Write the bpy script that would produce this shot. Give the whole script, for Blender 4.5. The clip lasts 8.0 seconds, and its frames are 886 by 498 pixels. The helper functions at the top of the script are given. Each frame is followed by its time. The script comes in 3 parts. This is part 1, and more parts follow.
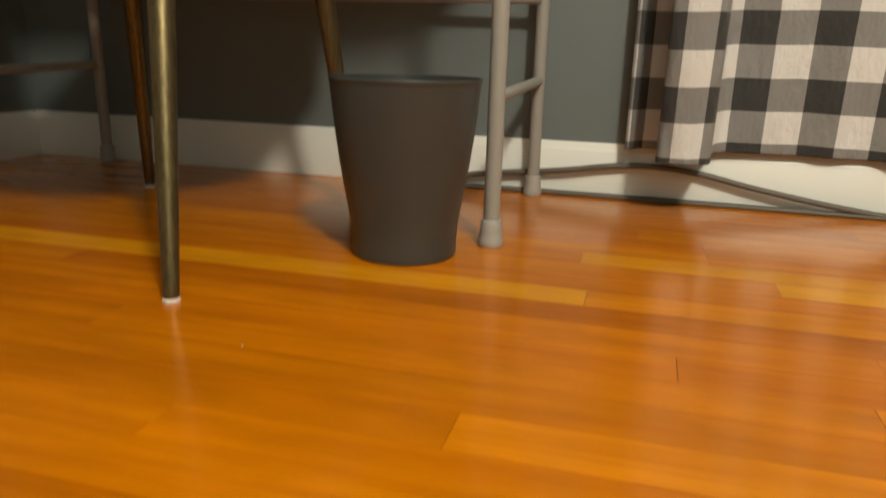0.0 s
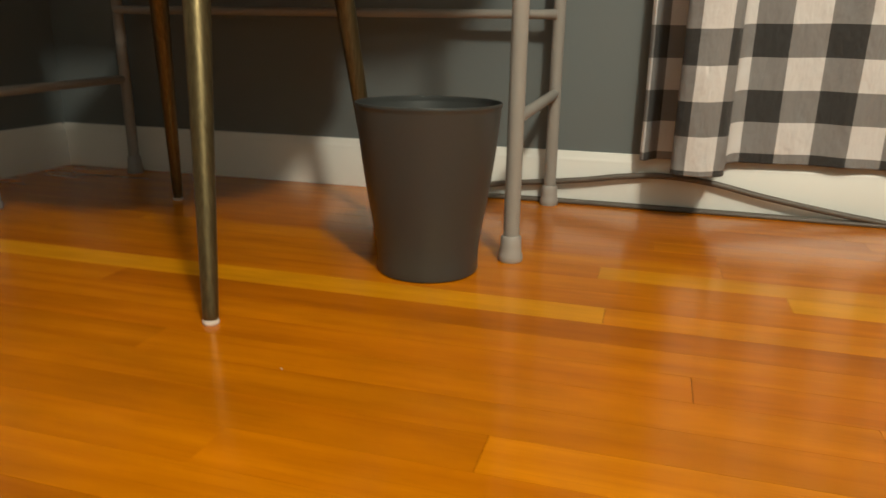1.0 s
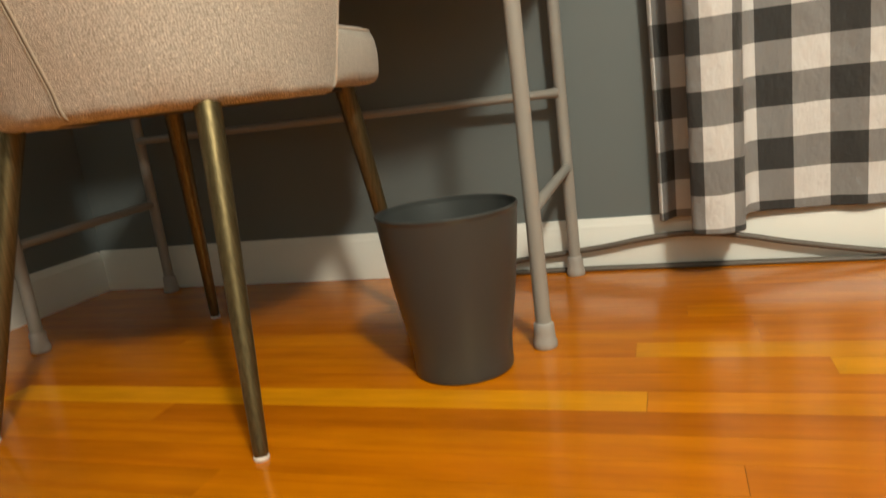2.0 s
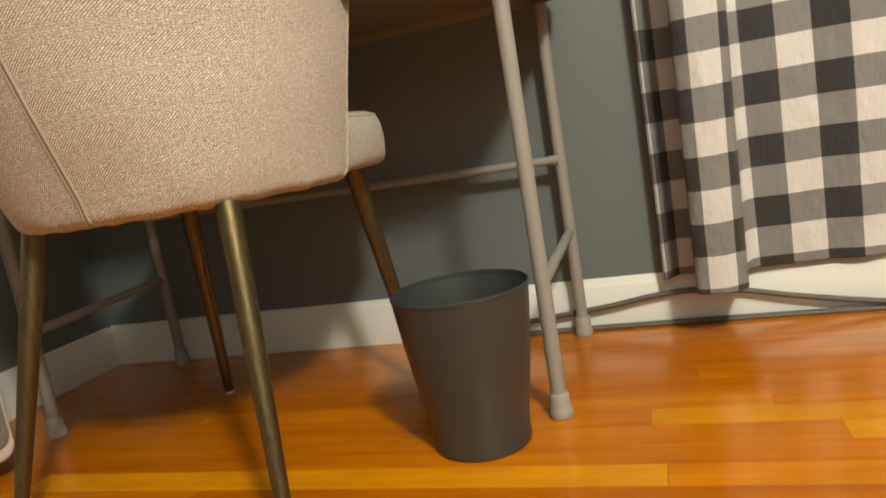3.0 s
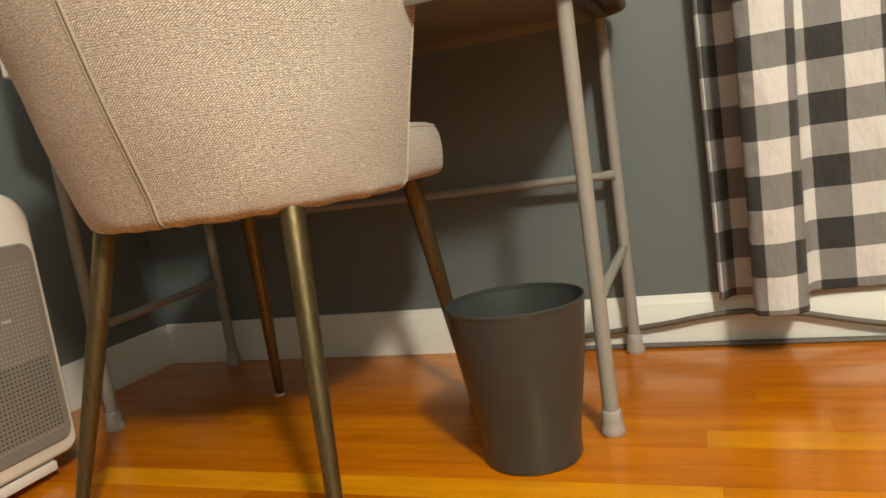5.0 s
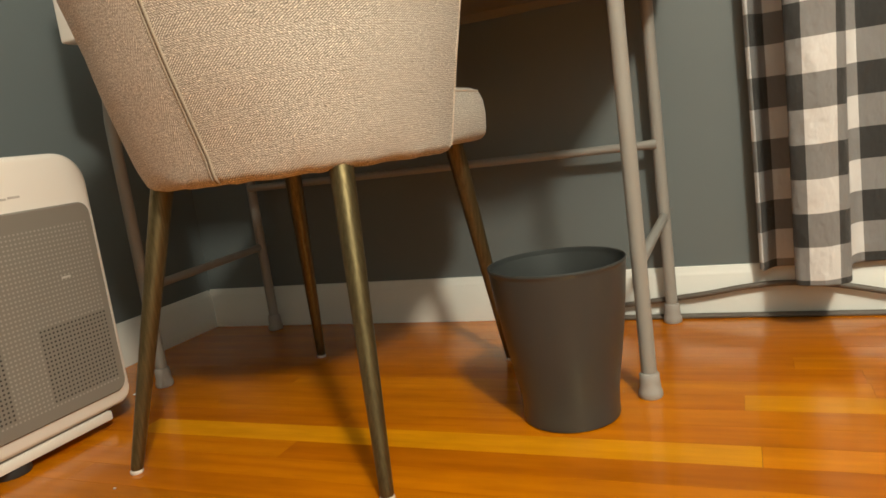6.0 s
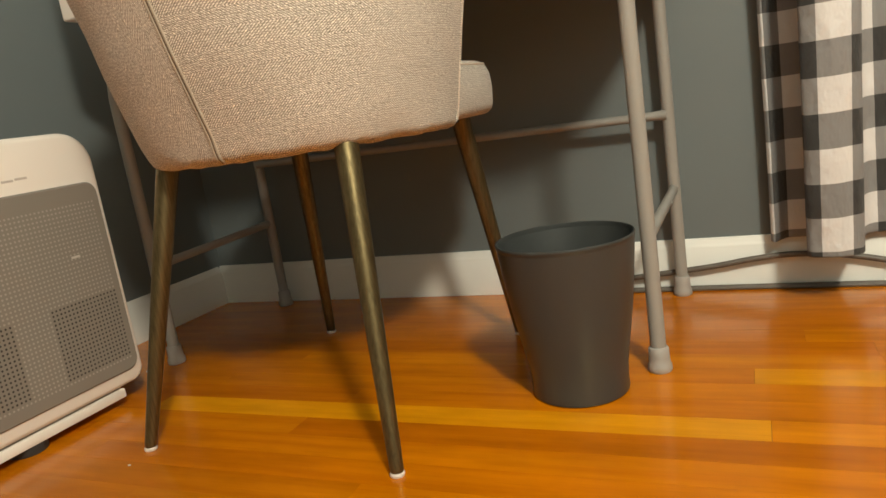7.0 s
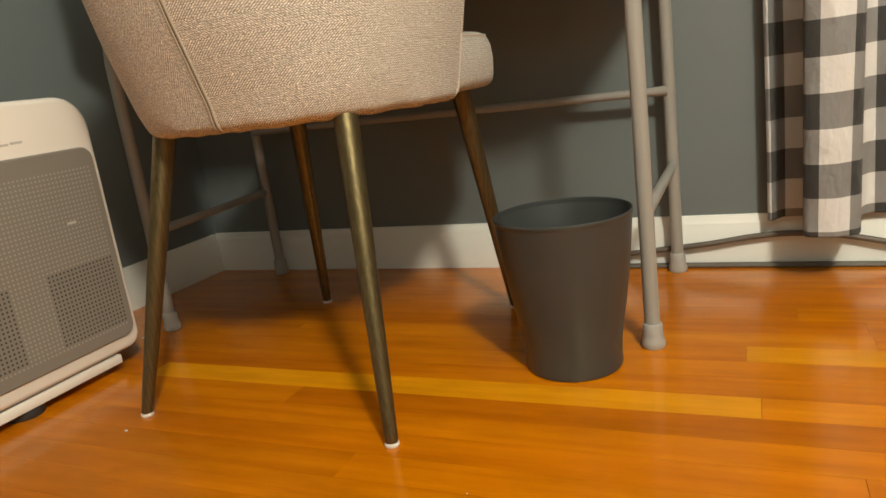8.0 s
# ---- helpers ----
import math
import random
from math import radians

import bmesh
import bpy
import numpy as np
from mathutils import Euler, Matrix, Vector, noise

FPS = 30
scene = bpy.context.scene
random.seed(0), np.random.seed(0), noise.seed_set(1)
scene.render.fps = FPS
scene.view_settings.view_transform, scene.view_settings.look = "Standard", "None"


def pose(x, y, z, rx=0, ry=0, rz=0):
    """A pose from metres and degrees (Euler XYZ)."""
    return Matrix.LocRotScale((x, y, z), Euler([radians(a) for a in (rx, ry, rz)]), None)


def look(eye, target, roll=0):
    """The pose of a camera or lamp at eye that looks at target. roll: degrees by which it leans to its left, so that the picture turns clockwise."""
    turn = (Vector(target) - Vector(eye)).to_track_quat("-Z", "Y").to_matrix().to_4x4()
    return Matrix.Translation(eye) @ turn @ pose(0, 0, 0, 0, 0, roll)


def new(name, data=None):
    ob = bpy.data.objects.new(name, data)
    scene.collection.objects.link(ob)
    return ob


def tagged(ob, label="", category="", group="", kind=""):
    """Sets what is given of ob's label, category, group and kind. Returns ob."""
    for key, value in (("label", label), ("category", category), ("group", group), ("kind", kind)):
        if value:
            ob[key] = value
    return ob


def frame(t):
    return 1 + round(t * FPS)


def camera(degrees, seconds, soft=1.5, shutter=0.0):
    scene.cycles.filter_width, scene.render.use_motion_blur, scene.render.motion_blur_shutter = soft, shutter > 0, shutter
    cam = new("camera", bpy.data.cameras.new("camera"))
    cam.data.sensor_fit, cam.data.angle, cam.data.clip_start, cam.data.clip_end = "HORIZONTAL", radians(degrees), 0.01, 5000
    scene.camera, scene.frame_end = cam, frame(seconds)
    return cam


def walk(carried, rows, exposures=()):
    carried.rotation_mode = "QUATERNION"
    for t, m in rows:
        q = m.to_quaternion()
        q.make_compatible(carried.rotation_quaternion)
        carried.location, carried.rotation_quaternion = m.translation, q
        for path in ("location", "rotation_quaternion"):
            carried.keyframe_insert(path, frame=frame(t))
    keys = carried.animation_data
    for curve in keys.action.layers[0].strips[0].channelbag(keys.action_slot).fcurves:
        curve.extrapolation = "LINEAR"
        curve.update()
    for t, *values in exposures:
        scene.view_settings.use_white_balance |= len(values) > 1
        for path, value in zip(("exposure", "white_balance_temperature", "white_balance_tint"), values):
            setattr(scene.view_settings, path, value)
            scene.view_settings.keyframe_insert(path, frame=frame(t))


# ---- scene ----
cam = camera(64.1, 8.0, shutter=0.5)
PATH = [
    (0, (0.213, -1.063, 0.301), (-0.294, 0.792, -0.248), 1.5),
    (0.3, (0.208, -1.082, 0.286), (-0.292, 0.753, -0.329), 3.5),
    (0.5, (0.202, -1.091, 0.314), (-0.311, 0.744, -0.293), 3.6),
    (0.7, (0.2, -1.082, 0.338), (-0.32, 0.758, -0.251), 2.9),
    (1, (0.205, -1.096, 0.351), (-0.332, 0.742, -0.224), 0.8),
    (1.2, (0.204, -1.091, 0.365), (-0.39, 0.738, -0.185), -1.5),
    (1.5, (0.206, -1.086, 0.379), (-0.391, 0.753, -0.134), -3.6),
    (1.7, (0.213, -1.086, 0.395), (-0.396, 0.758, -0.087), -5.3),
    (2.8, (0.205, -1.118, 0.498), (-0.412, 0.754, 0.159), -9.5),
    (3, (0.201, -1.113, 0.5), (-0.404, 0.765, 0.173), -9.7),
    (3.3, (0.204, -1.1, 0.519), (-0.362, 0.802, 0.264), -9.9),
    (3.5, (0.205, -1.09, 0.502), (-0.329, 0.817, 0.219), -9.6),
    (3.7, (0.209, -1.09, 0.516), (-0.323, 0.815, 0.213), -9.9),
    (4, (0.208, -1.083, 0.508), (-0.343, 0.818, 0.228), -9.4),
    (4.2, (0.203, -1.086, 0.522), (-0.366, 0.808, 0.227), -9.2),
    (4.5, (0.182, -1.118, 0.496), (-0.445, 0.763, 0.234), -8.7),
    (4.7, (0.182, -1.123, 0.505), (-0.488, 0.743, 0.236), -8.6),
    (5.8, (0.173, -1.153, 0.487), (-0.605, 0.665, 0.186), -7.6),
    (6, (0.169, -1.161, 0.48), (-0.628, 0.645, 0.161), -7.8),
    (6.2, (0.17, -1.155, 0.481), (-0.64, 0.643, 0.147), -8),
    (6.5, (0.172, -1.152, 0.486), (-0.646, 0.637, 0.123), -8.3),
    (7, (0.172, -1.152, 0.487), (-0.657, 0.625, 0.092), -8.7),
    (7.5, (0.172, -1.153, 0.487), (-0.659, 0.615, 0.055), -8.7),
    (8, (0.169, -1.153, 0.493), (-0.65, 0.607, 0.014), -7.6),
]
walk(cam, [(t, look(eye, target, roll)) for t, eye, target, roll in PATH], exposures=[(0.0, -0.30), (0.4, -0.42), (1.0, -0.36), (1.5, -0.22), (2.8, -0.07), (8.0, -0.04)])

# ---------------------------------------------------------------- light
world = bpy.data.worlds.new("world")
scene.world = world
world.use_nodes = True
world.node_tree.nodes["Background"].inputs["Color"].default_value = (1.0, 0.85, 0.7, 1)
world.node_tree.nodes["Background"].inputs["Strength"].default_value = 0.02

bulb = bpy.data.lights.new("room_lamp", "POINT")
bulb.energy, bulb.color, bulb.shadow_soft_size = 220.0, (1.0, 0.93, 0.735), 0.12
new("room_lamp", bulb).location = (1.02, -1.74, 2.05)


# ---------------------------------------------------------------- materials
def material(name, color, rough=0.5, metal=0.0, coat=0.0):
    m = bpy.data.materials.new(name)
    m.use_nodes = True
    b = m.node_tree.nodes["Principled BSDF"]
    b.inputs["Base Color"].default_value = (*color, 1)
    b.inputs["Roughness"].default_value = rough
    b.inputs["Metallic"].default_value = metal
    b.inputs["Coat Weight"].default_value = coat
    b.inputs["Coat Roughness"].default_value = 0.12
    return m


class Nodes:
    """Short hand for building node trees."""

    def __init__(self, m):
        self.t = m.node_tree
        self.b = self.t.nodes["Principled BSDF"]

    def add(self, kind, **inputs):
        n = self.t.nodes.new(kind)
        for k, v in inputs.items():
            self.put(n.inputs[k.replace("_", " ")], v)
        return n

    def put(self, socket, v):
        if isinstance(v, bpy.types.NodeSocket):
            self.t.links.new(v, socket)
        else:
            socket.default_value = v

    def coords(self, which="Object", scale=(1, 1, 1), loc=(0, 0, 0)):
        c = self.t.nodes.new("ShaderNodeTexCoord")
        mp = self.t.nodes.new("ShaderNodeMapping")
        mp.inputs["Scale"].default_value = scale
        mp.inputs["Location"].default_value = loc
        self.t.links.new(c.outputs[which], mp.inputs["Vector"])
        return mp.outputs["Vector"]

    def noise(self, vec, scale, detail=4.0, rough=0.55):
        n = self.t.nodes.new("ShaderNodeTexNoise")
        n.inputs["Scale"].default_value, n.inputs["Detail"].default_value, n.inputs["Roughness"].default_value = scale, detail, rough
        self.t.links.new(vec, n.inputs["Vector"])
        return n.outputs["Fac"]

    def ramp(self, fac, *stops):
        r = self.t.nodes.new("ShaderNodeValToRGB")
        els = r.color_ramp.elements
        while len(els) < len(stops):
            els.new(0.5)
        for e, (p, c) in zip(els, stops):
            e.position, e.color = p, (*c, 1)
        self.t.links.new(fac, r.inputs["Fac"])
        return r.outputs["Color"]

    def math(self, op, a, b=0.0, c=0.0):
        n = self.t.nodes.new("ShaderNodeMath")
        n.operation = op
        for s, v in zip(n.inputs, (a, b, c)):
            self.put(s, v)
        return n.outputs[0]

    def mix(self, fac, a, b, mode="MIX"):
        n = self.t.nodes.new("ShaderNodeMix")
        n.data_type, n.blend_type = "RGBA", mode
        self.put(n.inputs["Factor"], fac)
        for s, v in ((n.inputs[6], a), (n.inputs[7], b)):
            self.put(s, (*v, 1) if isinstance(v, tuple) and len(v) == 3 else v)
        return n.outputs[2]

    def bump(self, height, strength=0.2, distance=0.002):
        n = self.t.nodes.new("ShaderNodeBump")
        n.inputs["Strength"].default_value, n.inputs["Distance"].default_value = strength, distance
        self.t.links.new(height, n.inputs["Height"])
        self.t.links.new(n.outputs["Normal"], self.b.inputs["Normal"])

    def color(self, v):
        self.put(self.b.inputs["Base Color"], v)

    def rough(self, fac, lo, hi):
        r = self.math("MULTIPLY_ADD", fac, hi - lo, lo)
        self.put(self.b.inputs["Roughness"], r)


def painted(name, color, rough, grain=160.0, vary=0.06, bump=0.12):
    m = material(name, color, rough)
    n = Nodes(m)
    v = n.coords()
    big, fine = n.noise(v, 2.2, 3), n.noise(v, grain, 3)
    lo, hi = tuple(c * (1 - vary) for c in color), tuple(c * (1 + vary) for c in color)
    n.color(n.ramp(big, (0.3, lo), (0.7, hi)))
    n.rough(big, rough - 0.06, rough + 0.08)
    n.bump(fine, bump, 0.0008)
    return m


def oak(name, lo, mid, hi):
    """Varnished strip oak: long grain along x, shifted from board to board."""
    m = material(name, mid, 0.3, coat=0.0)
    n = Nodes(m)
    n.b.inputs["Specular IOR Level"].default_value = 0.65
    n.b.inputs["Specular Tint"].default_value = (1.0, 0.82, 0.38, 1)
    info = n.add("ShaderNodeObjectInfo").outputs["Random"]
    geo = n.add("ShaderNodeNewGeometry").outputs["Position"]
    off = n.add("ShaderNodeCombineXYZ", X=n.math("MULTIPLY", info, 31.0), Y=n.math("MULTIPLY", info, 17.0), Z=0.0).outputs[0]
    shifted = n.add("ShaderNodeVectorMath")
    n.put(shifted.inputs[0], geo)
    n.put(shifted.inputs[1], off)

    def stretched(sx, sy):
        mp = n.add("ShaderNodeMapping")
        mp.inputs["Scale"].default_value = (sx, sy, 1)
        n.put(mp.inputs["Vector"], shifted.outputs[0])
        return mp.outputs[0]

    grain = n.noise(stretched(2.0, 38), 1.0, 3, 0.5)
    cloud = n.noise(stretched(5.0, 16), 1.0, 3, 0.6)
    pores = n.noise(stretched(9, 420), 1.0, 2)
    base = n.ramp(grain, (0.28, lo), (0.5, mid), (0.74, hi))
    shade = n.math("MULTIPLY_ADD", info, 0.12, 0.92)
    tone = n.math("MULTIPLY", shade, n.math("MULTIPLY_ADD", cloud, 0.66, 0.65))
    tint = n.add("ShaderNodeCombineColor", Red=tone, Green=n.math("MULTIPLY", tone, n.math("MULTIPLY_ADD", info, 0.10, 0.95)), Blue=tone).outputs[0]
    c = n.mix(1.0, base, tint, "MULTIPLY")
    dark = n.ramp(pores, (0.30, (0.72, 0.66, 0.6)), (0.42, (1, 1, 1)))
    n.color(n.mix(0.35, c, n.mix(1.0, c, dark, "MULTIPLY")))
    n.rough(cloud, 0.13, 0.25)
    n.bump(n.math("ADD", n.math("MULTIPLY", cloud, 1.5), n.math("MULTIPLY", grain, 0.25)), 0.05, 0.0012)
    return m


WALL = painted("wall_paint", (0.141, 0.167, 0.174), 0.55, 230, 0.05, 0.18)
CEILING = painted("ceiling_paint", (0.56, 0.56, 0.54), 0.8, 120)
TRIM = painted("trim_paint", (0.79, 0.80, 0.77), 0.38, 60, 0.03, 0.05)
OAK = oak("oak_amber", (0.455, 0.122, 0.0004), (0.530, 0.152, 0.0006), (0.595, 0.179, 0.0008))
# amber oak made brighter: the glow on the right-hand floor is in its colour
OAK_LIT = oak("oak_amber_lit", (0.495, 0.140, 0.0004), (0.575, 0.174, 0.0006), (0.645, 0.204, 0.0008))
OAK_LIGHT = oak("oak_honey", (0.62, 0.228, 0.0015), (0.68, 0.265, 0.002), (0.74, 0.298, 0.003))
# for one browner board, and for boards darkened where the floor gets less light
OAK_DARK = oak("oak_brown_dim", (0.405, 0.107, 0.0004), (0.468, 0.132, 0.0006), (0.525, 0.154, 0.0008))
SUBFLOOR = material("joint_dark", (0.10, 0.036, 0.008), 0.8)
GREY_STEEL = painted("powder_coat_grey", (0.295, 0.285, 0.265), 0.42, 420, 0.04, 0.08)
DARK_STEEL = painted("dark_steel", (0.06, 0.06, 0.058), 0.5, 300, 0.06, 0.06)
GREY_CAP = painted("foot_plastic", (0.34, 0.32, 0.30), 0.55, 300, 0.05, 0.05)
UNDERSIDE = painted("underside_plastic", (0.17, 0.17, 0.16), 0.6, 300, 0.06, 0.2)
TABLETOP = painted("tabletop_plastic", (0.46, 0.48, 0.48), 0.5, 500, 0.05, 0.2)
BIN = painted("bin_plastic", (0.042, 0.046, 0.0455), 0.34, 260, 0.08, 0.05)
WHITE_PLASTIC = painted("white_plastic", (0.80, 0.76, 0.71), 0.38, 200, 0.03, 0.02)
GRILLE = painted("grille_plastic", (0.222, 0.204, 0.180), 0.5, 300, 0.05, 0.05)
CABLE = painted("cable_rubber", (0.115, 0.098, 0.082), 0.5, 300, 0.1, 0.05)
RUBBER = material("dark_rubber", (0.03, 0.03, 0.03), 0.6)
FELT = painted("felt_pad", (0.66, 0.58, 0.52), 0.85, 700, 0.08, 0.3)
LOGO = material("printed_grey", (0.52, 0.48, 0.45), 0.5)
CORD = painted("cord", (0.44, 0.40, 0.33), 0.9, 900, 0.1, 0.6)
THREAD = material("thread", (0.62, 0.54, 0.46), 0.8)


def brass():
    m = material("brushed_brass", (0.26, 0.19, 0.10), 0.34, 0.85)
    n = Nodes(m)
    v = n.coords(scale=(260, 260, 5))
    streak, patch = n.noise(v, 1.0, 3), n.noise(n.coords(), 14, 3)
    n.color(n.ramp(streak, (0.3, (0.105, 0.080, 0.038)), (0.7, (0.178, 0.138, 0.066))))
    n.rough(patch, 0.36, 0.48)
    n.bump(streak, 0.06, 0.0004)
    return m


def tweed():
    """Herringbone upholstery on UV metres."""
    m = material("herringbone_tweed", (0.42, 0.34, 0.26), 0.9)
    n = Nodes(m)
    n.b.inputs["Sheen Weight"].default_value = 0.15
    uv = n.add("ShaderNodeUVMap").outputs[0]
    sep = n.add("ShaderNodeSeparateXYZ", Vector=uv)
    wob = n.math("MULTIPLY_ADD", n.noise(uv, 190, 3, 0.65), 0.0030, -0.0015)
    u, v = n.math("ADD", sep.outputs[0], wob), n.math("ADD", sep.outputs[1], wob)
    zig = n.math("PINGPONG", v, 0.0240)
    s = n.math("ADD", n.math("MULTIPLY", u, 1.0), n.math("MULTIPLY", zig, 1.25))
    twill = n.math("PINGPONG", n.math("DIVIDE", s, 0.0022), 1.0)
    cross = n.math("PINGPONG", n.math("DIVIDE", n.math("ADD", v, n.math("MULTIPLY", n.noise(uv, 120, 2, 0.6), 0.006)), 0.0016), 1.0)
    yarn = n.math("MULTIPLY", twill, n.math("MULTIPLY_ADD", cross, 0.95, 0.30))
    lay = n.add("ShaderNodeCombineXYZ", X=n.math("MULTIPLY", s, 430.0), Y=n.math("MULTIPLY", v, 250.0), Z=0.0).outputs[0]
    slub, fleck = n.noise(lay, 1.0, 2, 0.6), n.noise(uv, 480, 2, 0.6)
    mixed = n.math("ADD", n.math("MULTIPLY", slub, 1.25), n.math("MULTIPLY", fleck, 0.75))
    h = n.math("MULTIPLY_ADD", mixed, 1.0, n.math("MULTIPLY_ADD", yarn, 0.85, -0.80))
    cloud = n.noise(uv, 7, 3)
    c = n.ramp(h, (0.14, (0.20, 0.178, 0.146)), (0.42, (0.395, 0.36, 0.312)), (0.62, (0.50, 0.463, 0.41)), (0.88, (0.86, 0.82, 0.75)))
    glint = n.ramp(n.noise(lay, 0.55, 1), (0.60, (1, 1, 1)), (0.72, (1.35, 1.33, 1.29)))
    c = n.mix(1.0, c, glint, "MULTIPLY")
    n.color(n.mix(1.0, c, n.ramp(cloud, (0.3, (0.92, 0.91, 0.90)), (0.7, (1, 1, 1))), "MULTIPLY"))
    n.bump(h, 0.35, 0.0014)
    return m


def gingham():
    """Buffalo check: u counts stripes across, v is metres above the hem."""
    m = material("buffalo_check_cotton", (0.6, 0.6, 0.6), 0.85)
    n = Nodes(m)
    n.b.inputs["Sheen Weight"].default_value = 0.1
    uv = n.add("ShaderNodeUVMap").outputs[0]
    sep = n.add("ShaderNodeSeparateXYZ", Vector=uv)
    wob = n.math("MULTIPLY_ADD", n.noise(uv, 30, 2), 0.03, -0.015)
    col = n.math("ADD", sep.outputs[0], wob)
    row = n.math("DIVIDE", n.math("ADD", n.math("ADD", sep.outputs[1], 0.0425), n.math("MULTIPLY", wob, 0.03)), 0.0625)
    lc = n.math("FLOORED_MODULO", n.math("FLOOR", col), 2.0)
    lr = n.math("FLOORED_MODULO", n.math("FLOOR", row), 2.0)
    total = n.math("MULTIPLY", n.math("ADD", lc, lr), 0.5)
    c = n.ramp(total, (0.0, (0.036, 0.037, 0.038)), (0.5, (0.245, 0.245, 0.250)), (1.0, (0.73, 0.73, 0.74)))
    weave_u = n.math("PINGPONG", n.math("MULTIPLY", sep.outputs[0], 70.0), 1.0)
    weave_v = n.math("PINGPONG", n.math("MULTIPLY", sep.outputs[1], 1000.0), 1.0)
    weave = n.math("ADD", weave_u, weave_v)
    c = n.mix(1.0, c, n.ramp(n.math("MULTIPLY", weave, 0.5), (0.0, (0.88, 0.88, 0.88)), (1.0, (1, 1, 1))), "MULTIPLY")
    n.color(c)
    crease = n.noise(n.coords(scale=(1, 1, 0.5)), 26, 3)
    n.bump(n.math("ADD", n.math("MULTIPLY", crease, 4.0), n.math("MULTIPLY", weave, 0.1)), 0.8, 0.004)
    return m


BRASS, TWEED, GINGHAM = brass(), tweed(), gingham()


# ---------------------------------------------------------------- mesh helpers
def finish(bm, name, mat, smooth=True):
    me = bpy.data.meshes.new(name)
    bmesh.ops.recalc_face_normals(bm, faces=bm.faces)
    bm.to_mesh(me)
    bm.free()
    me.materials.append(mat)
    if smooth:
        me.polygons.foreach_set("use_smooth", [True] * len(me.polygons))
        me.set_sharp_from_angle(angle=radians(38))
    return me


def thing(name, bm, mat, label, category, group="", kind="", smooth=True):
    return tagged(new(name, finish(bm, name, mat, smooth)), label, category, group, kind)


def part(name, bm, mat, parent, label="", smooth=True):
    ob = new(name, finish(bm, name, mat, smooth))
    ob.parent = parent
    return tagged(ob, label)


def base(name, at, label, category, group=""):
    ob = new(name)
    ob.location = at
    ob.empty_display_size = 0.05
    bpy.context.view_layer.update()
    return tagged(ob, label, category, group)


def box(bm, lo, hi, bevel=0.0, segments=2):
    r = bmesh.ops.create_cube(bm, size=1.0)
    lo, hi = Vector(lo), Vector(hi)
    for v in r["verts"]:
        v.co = Vector((lo[i] + (v.co[i] + 0.5) * (hi[i] - lo[i]) for i in range(3)))
    if bevel:
        edges = list({e for v in r["verts"] for e in v.link_edges})
        bmesh.ops.bevel(bm, geom=edges, offset=bevel, segments=segments, profile=0.5, affect="EDGES")


def tube(bm, points, radii, sides=20, caps=True):
    """A tube along points, with a radius at each."""
    pts = [Vector(p) for p in points]
    rings, up = [], None
    for i, p in enumerate(pts):
        way = (pts[min(i + 1, len(pts) - 1)] - pts[max(i - 1, 0)]).normalized()
        if up is None:
            up = Vector((0, 1, 0)) if abs(way.y) < 0.8 else Vector((1, 0, 0))
        a = way.cross(up).normalized()
        b = way.cross(a).normalized()
        up = -b if b.dot(up) < 0 else b
        up = (up - way * up.dot(way)).normalized()
        a, b = way.cross(up).normalized(), up
        r = radii[i] if isinstance(radii, (list, tuple)) else radii
        rings.append([bm.verts.new(p + a * (r * math.cos(6.28318 * k / sides)) + b * (r * math.sin(6.28318 * k / sides))) for k in range(sides)])
    for r0, r1 in zip(rings, rings[1:]):
        for k in range(sides):
            bm.faces.new((r0[k], r0[(k + 1) % sides], r1[(k + 1) % sides], r1[k]))
    if caps:
        bm.faces.new(rings[0])
        bm.faces.new(rings[-1])


def lathe(bm, profile, sides=72, center=(0, 0, 0)):
    """Turn (radius, height) pairs about z; radius 0 closes the form."""
    c, rings = Vector(center), []
    for r, z in profile:
        if r == 0:
            rings.append([bm.verts.new(c + Vector((0, 0, z)))])
        else:
            rings.append([bm.verts.new(c + Vector((r * math.cos(6.2831853 * k / sides), r * math.sin(6.2831853 * k / sides), z))) for k in range(sides)])
    for a, b in zip(rings, rings[1:]):
        for k in range(sides):
            j = (k + 1) % sides
            if len(a) == 1:
                bm.faces.new((a[0], b[j], b[k]))
            elif len(b) == 1:
                bm.faces.new((a[k], a[j], b[0]))
            else:
                bm.faces.new((a[k], a[j], b[j], b[k]))


def spline(points, steps=8):
    """Catmull-Rom through tuples of any length."""
    p = [np.array(q, float) for q in points]
    p = [2 * p[0] - p[1]] + p + [2 * p[-1] - p[-2]]
    out = []
    for a, b, c, d in zip(p, p[1:], p[2:], p[3:]):
        for k in range(steps):
            t = k / steps
            out.append(0.5 * (2 * b + (c - a) * t + (2 * a - 5 * b + 4 * c - d) * t * t + (3 * b - a - 3 * c + d) * t**3))
    out.append(p[-2])
    return out


def ease(x, table):
    """Piecewise-linear look-up in (x, value) rows."""
    return float(np.interp(x, [r[0] for r in table], [r[1] for r in table]))


# ---------------------------------------------------------------- the room
WX, WY, EX, SY, TOP = -1.337, 0.482, 2.25, -2.5, 2.45


def slab(name, lo, hi, mat, label, category):
    bm = bmesh.new()
    box(bm, lo, hi)
    return thing(name, bm, mat, label, category, kind="structure", smooth=False)


